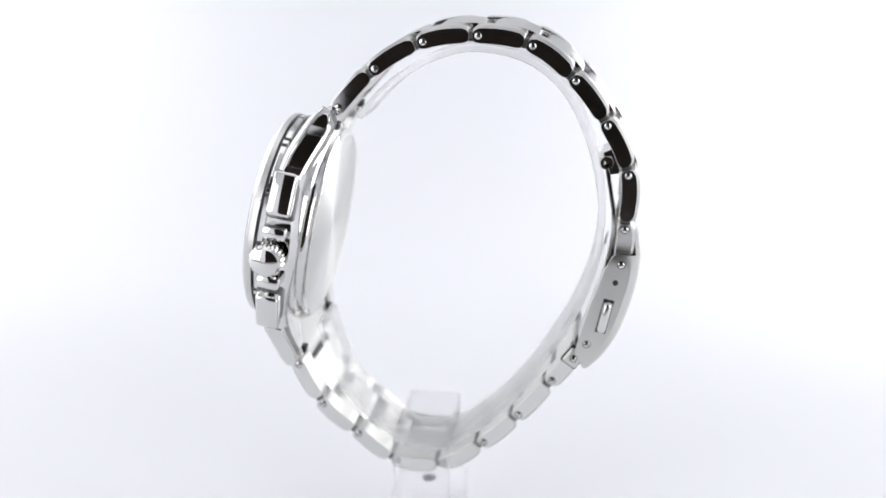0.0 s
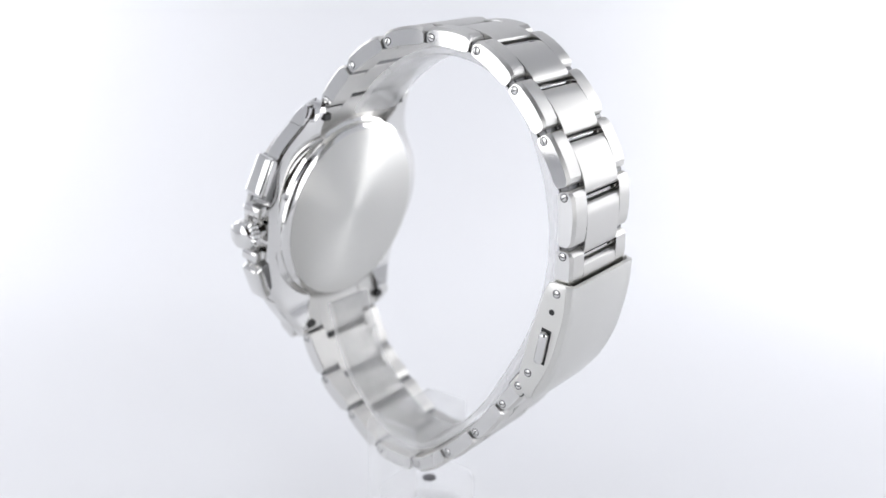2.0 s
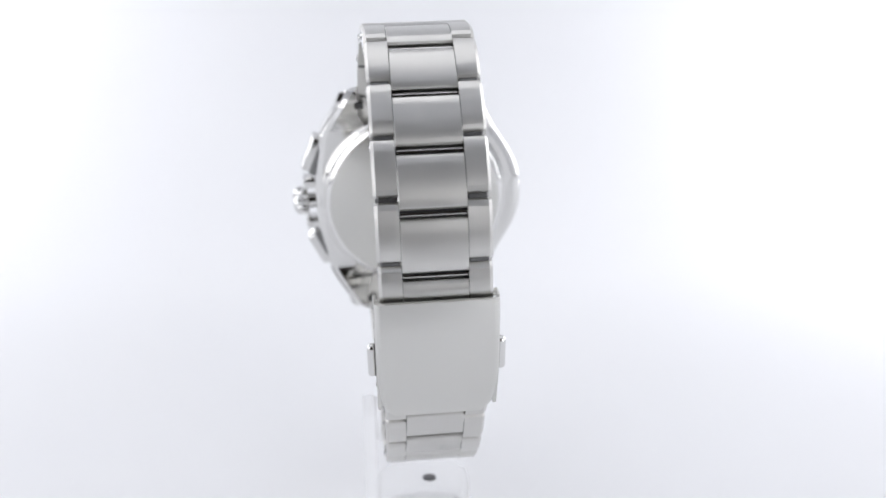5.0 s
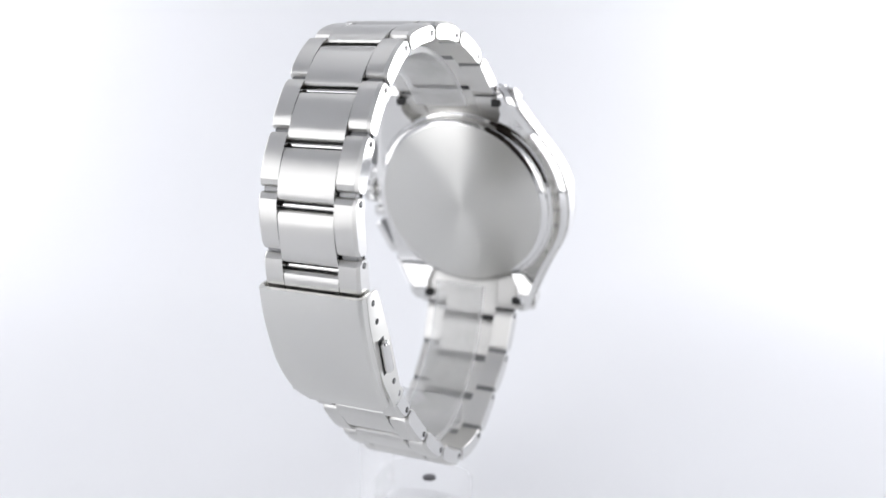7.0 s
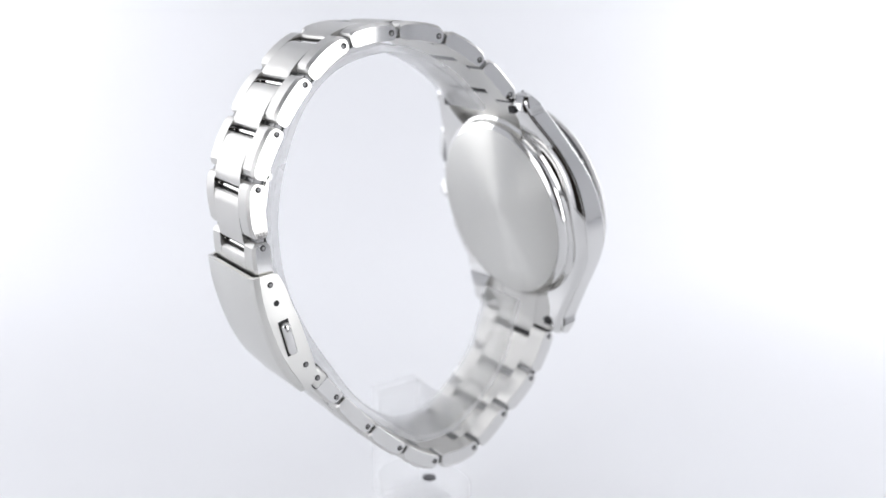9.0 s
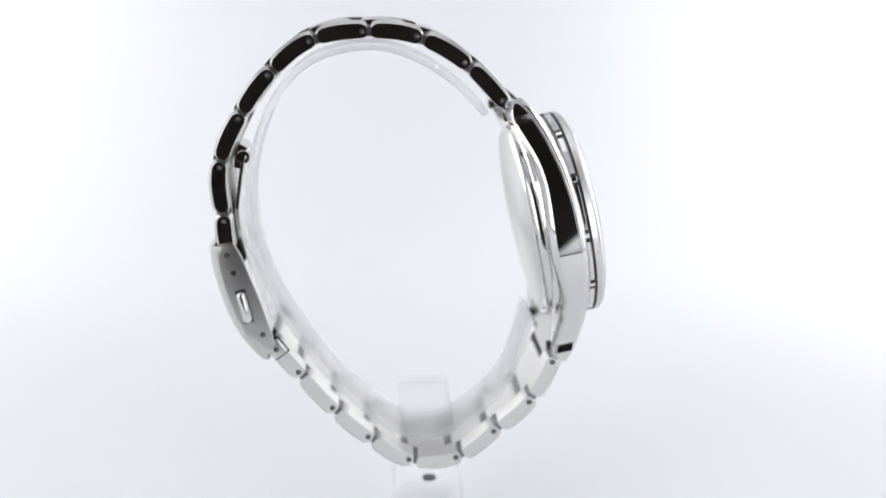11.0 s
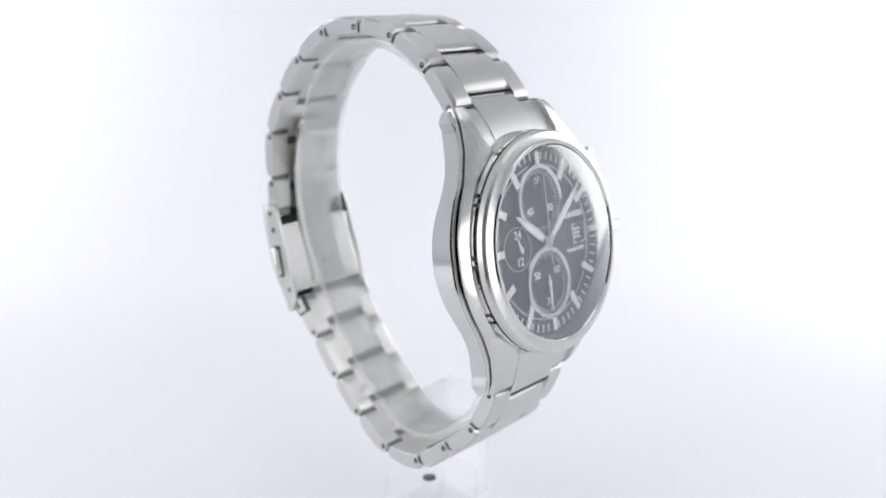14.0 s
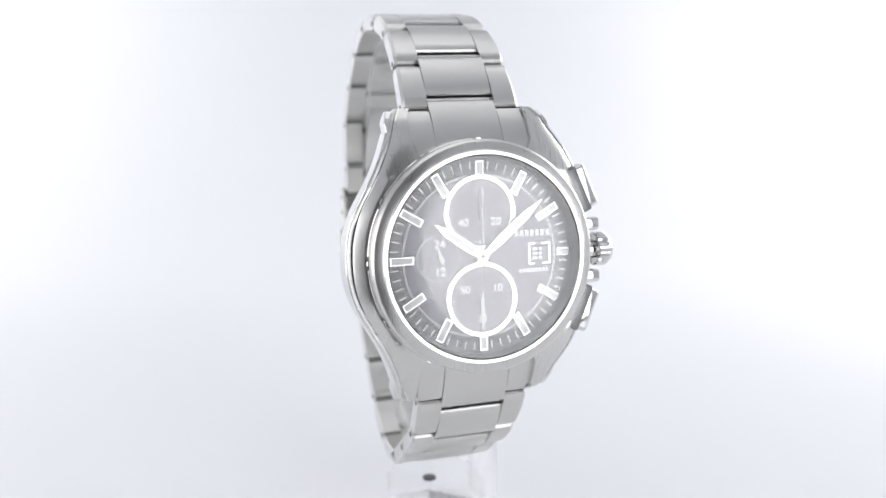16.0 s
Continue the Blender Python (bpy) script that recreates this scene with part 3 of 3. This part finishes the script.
# ---- folding clasp ----
def clasp():
    outer = smooth_path([(47.3, 43.7), (46.8, 38.4), (45.5, 32.6), (43.6, 26.8), (40.8, 21.3), (36.8, 16.3)])[::6]
    inner = smooth_path([(41.5, 43.8), (40.2, 41.0), (39.0, 37.3), (37.4, 32.8), (35.5, 26.1), (34.4, 22.0)])[::6]
    bm = bmesh.new()
    # cover, narrowing to rounded corners at its foot
    rings = []
    n = len(outer)
    for k, p in enumerate(outer):
        u = k / (n - 1)
        a, b = outer[max(0, k - 1)], outer[min(n - 1, k + 1)]
        out = Vector((-(b - a).y, (b - a).x)).normalized()
        half = 11.75 - 1.0 * max(0, u - 0.6) / 0.4 - 1.3 * max(0, (u - 0.9) / 0.1) ** 2
        skirt = -0.9 - 1.4 * min(1.0, 4 * (1 - u))
        right = [(half - 0.7, skirt), (half, skirt), (half - 0.1, -0.9 + skirt * 0.25), (half - 0.35, -0.55), (half - 0.8, -0.15), (half - 1.3, 0.0)]
        sec = right + [(-y, h) for y, h in reversed(right)] + [(-half + 1.4, -0.9), (half - 1.4, -0.9)]
        rings.append([(p.x + out.x * h, y, p.y + out.y * h) for y, h in sec])
    loft(bm, rings)
    cover = part("clasp", bm, SATIN, watch, "satin folding clasp cover", smooth=30)
    for side in (-1, 1):
        bm = bmesh.new()
        edge = [Vector((p.x - 1.7, p.y + 0.3)) for p in outer]
        outline = [edge[0]] + edge[1:-3] + [Vector((37.6, 18.3)), Vector((36.5, 17.8)), Vector((35.6, 18.9)), Vector((35.2, 20.2)), Vector((34.2, 21.2))] + list(reversed(inner[1:])) + [Vector((41.6, 43.9)), Vector((42.3, 44.2))]
        y0, y1 = (11.1, 11.78) if side > 0 else (-11.78, -11.1)
        lo = [bm.verts.new((p.x, y0, p.y)) for p in outline]
        hi = [bm.verts.new((p.x, y1, p.y)) for p in outline]
        k = len(outline)
        faces = [bm.faces.new(lo), bm.faces.new(list(reversed(hi)))]
        for i in range(k):
            bm.faces.new((lo[i], hi[i], hi[(i + 1) % k], lo[(i + 1) % k]))
        bmesh.ops.bevel(bm, geom=list({e for f in faces for e in f.edges}), offset=0.15, segments=2, affect="EDGES", profile=0.5)
        part("clasp_side", bm, SATIN, cover, "satin clasp side with holes", smooth=30)
        # push button, long and rounded
        bm = bmesh.new()
        box(bm, -0.95, 0.95, -3.6, 3.6, -0.3, 1.6, 0.8, 4)
        slope = math.atan2(33.9 - 26.6, 41.2 - 39.6) - math.pi / 2
        m = Matrix.Translation((40.4, side * 11.75, 30.3)) @ Matrix.Rotation(-slope, 4, "Y") @ Matrix.Rotation(-side * math.pi / 2, 4, "X")
        part("button", bm, POLISHED, cover, "polished push button", m)
        # plate round the button, coloured as the shade in its slot
        bm = bmesh.new()
        box(bm, -1.15, 1.15, -3.95, 3.95, -0.3, 0.06, 0.03, 1)
        part("button_slot", bm, GAP_SHADE, cover, "near-black plate for the shade in the button's slot", m)
        for x, y, z in ((43.4, 11.8, 42.0), (36.8, 11.8, 23.6), (34.1, 11.32, 19.8)):
            part("pin", PIN if side < 0 else ROD, None, cover, m=Matrix.Translation((x, side * y, z)) @ Matrix.Rotation(-side * math.pi / 2, 4, "X"))
        # disc on the surface, coloured as the inside of a shaded hole
        bm = lathe(bmesh.new(), [(0.02, -0.2), (0.62, -0.2), (0.62, 0.04), (0.02, 0.04)], 20)
        part("hole", bm, GAP_SHADE, cover, "near-black disc for the shade in the adjustment hole", Matrix.Translation((42.35, side * 11.78, 38.0)) @ Matrix.Rotation(-side * math.pi / 2, 4, "X"))
        slant = math.atan2(23.6 - 13.85, 36.8 - 29.6) - math.pi / 2
        m = Matrix.Translation((34.1, side * 10.75, 19.8)) @ Matrix.Rotation(-slant, 4, "Y") @ Matrix.Rotation(-side * math.pi / 2, 4, "X")
        part("catch", box(bmesh.new(), -1.75, 1.75, -1.9, 1.9, -1.2, 0.55, 0.45, 3), SATIN, cover, "rounded catch of the clasp", m)
        # outline of the catch: gap shade drawn as a near-black plate
        part("catch_gap", box(bmesh.new(), -1.95, 1.95, -2.25, 2.25, -1.2, 0.02, 0.3, 2), GAP_SHADE, cover, "near-black plate for the shade in the gap round the catch", m)
    plate = Path([(40.3, 39.5), (39.4, 36.5), (37.8, 32.0), (36.0, 26.6), (35.1, 23.4)], 1)
    part("fold_plate", strip(bmesh.new(), plate, 0, plate.s[-1], -10.9, 10.9, -0.25, 0.25, 0, 0.1, 0.1, 16), BRUSHED, cover, "wide inner plate of the folding clasp")
    blade = Path([(39.5, 62.2), (40.7, 56), (41.6, 50), (41.2, 44), (39.8, 37.5), (37.6, 31.0), (35.4, 24.5)], 1)
    part("blade", strip(bmesh.new(), blade, 1.0, blade.s[-1], -5.5, 5.5, -0.45, 0.45, 0, 0.2, 0.15, 24), POLISHED, cover, "thin curved folding blade")
    bm = bmesh.new()
    lathe(bm, [(0.7, -4.8), (1.35, -4.8), (1.5, -4.6), (1.5, 4.6), (1.35, 4.8), (0.7, 4.8)], 28)
    part("blade_knuckle", bm, POLISHED, cover, "polished hinge knuckle", Matrix.Translation((39.6, 0, 62.1)) @ Matrix.Rotation(math.pi / 2, 4, "X"))
    bm = bmesh.new()
    strip(bm, UPPER, UPPER.near((42.2, 66.0)), UPPER.near((44.2, 60.0)), -4.0, 4.0, -TH - 2.6, -TH - 0.1, 0, 0.3, 0.2, 5)
    part("blade_foot", bm, POLISHED, cover)


clasp()


# ---- clear stand ----
stand = tagged(new("watch_stand"), "clear acrylic display stand with a c-shaped ring inside the bracelet", "stand", kind="thing")


def stand_parts():
    ring = Path([(-13.5, 71), (-10.5, 74.4), (-5.6, 79), (2, 83.6), (10.7, 86), (20, 84.8), (26.6, 81.5), (32.2, 75.5), (36.4, 66.4), (38.8, 57), (39.3, 49), (38, 39), (34, 28), (28.5, 18.3), (23.6, 10.6), (17, 3.2), (9, -3.6), (4, -6.0), (-4, -5.6), (-12, -0.4), (-18.8, 7.4), (-22.3, 16.5), (-24.2, 23.5)], 1)
    ob = part("ring", strip(bmesh.new(), ring, 0, ring.s[-1], -8.2, 4.8, -1.1, 0.5, 0, 0.3, 0.25, 80), HAZY, stand, "clear c-shaped acrylic ring", smooth=30)
    bm = bmesh.new()
    box(bm, -5.6, 6.6, -12.2, 6.8, -5.2, 1.2, 0.5, 2)
    part("saddle", bm, ACRYLIC, stand, "clear acrylic block inside the ring")
    bm = bmesh.new()
    box(bm, -5.8, 6.8, -15.2, -12.25, -27.9, 1.2, 0.4, 2)
    part("stem", bm, ACRYLIC, stand, "clear acrylic stem")
    bm = prism(bmesh.new(), [(0.3 + 8.6 * math.copysign(abs(math.cos(a)) ** 0.5, math.cos(a)), -1.0 + 11.0 * math.copysign(abs(math.sin(a)) ** 0.5, math.sin(a))) for a in np.linspace(0, 2 * math.pi, 48, False)], -27.9, -19.4, 1.2, 4)
    part("foot", bm, ACRYLIC, stand, "clear acrylic foot block")
    bm = lathe(bmesh.new(), [(0.02, -19.35), (1.7, -19.35), (1.7, -19.15), (1.3, -18.95), (0.02, -18.95)], 28)
    part("screw", bm, GREY_SCREW, stand, "dark screw in the foot", Matrix.Translation((-0.2, 0.45, 0)))
    for o in stand.children:
        o.visible_shadow = o.name.startswith("screw")


stand_parts()


def motions():
    # small unevenness of the turntable, in degrees
    times = [0.0, 1.5, 3.0, 5.5, 7.0, 9.0, 11.5, 12.5, 13.5, 14.5, 16.0]
    drift = [-0.17, 0.15, 0.04, -0.01, 0.05, 0.0, 0.06, 0.04, -0.12, -0.05, 0.15]
    for thing in (watch, stand):
        rows = []
        for t, more in zip(times, drift):
            m = Matrix.Translation((AXIS, 0, 0)) @ pose(0, 0, 0, 0, 0, START + SPIN * t + more)
            rows.append((t, m @ mm_pose(Matrix.Translation(BASE)) @ pose(0, 0, 0, LEAN if thing is watch else 0)))
        walk(thing, rows)


motions()
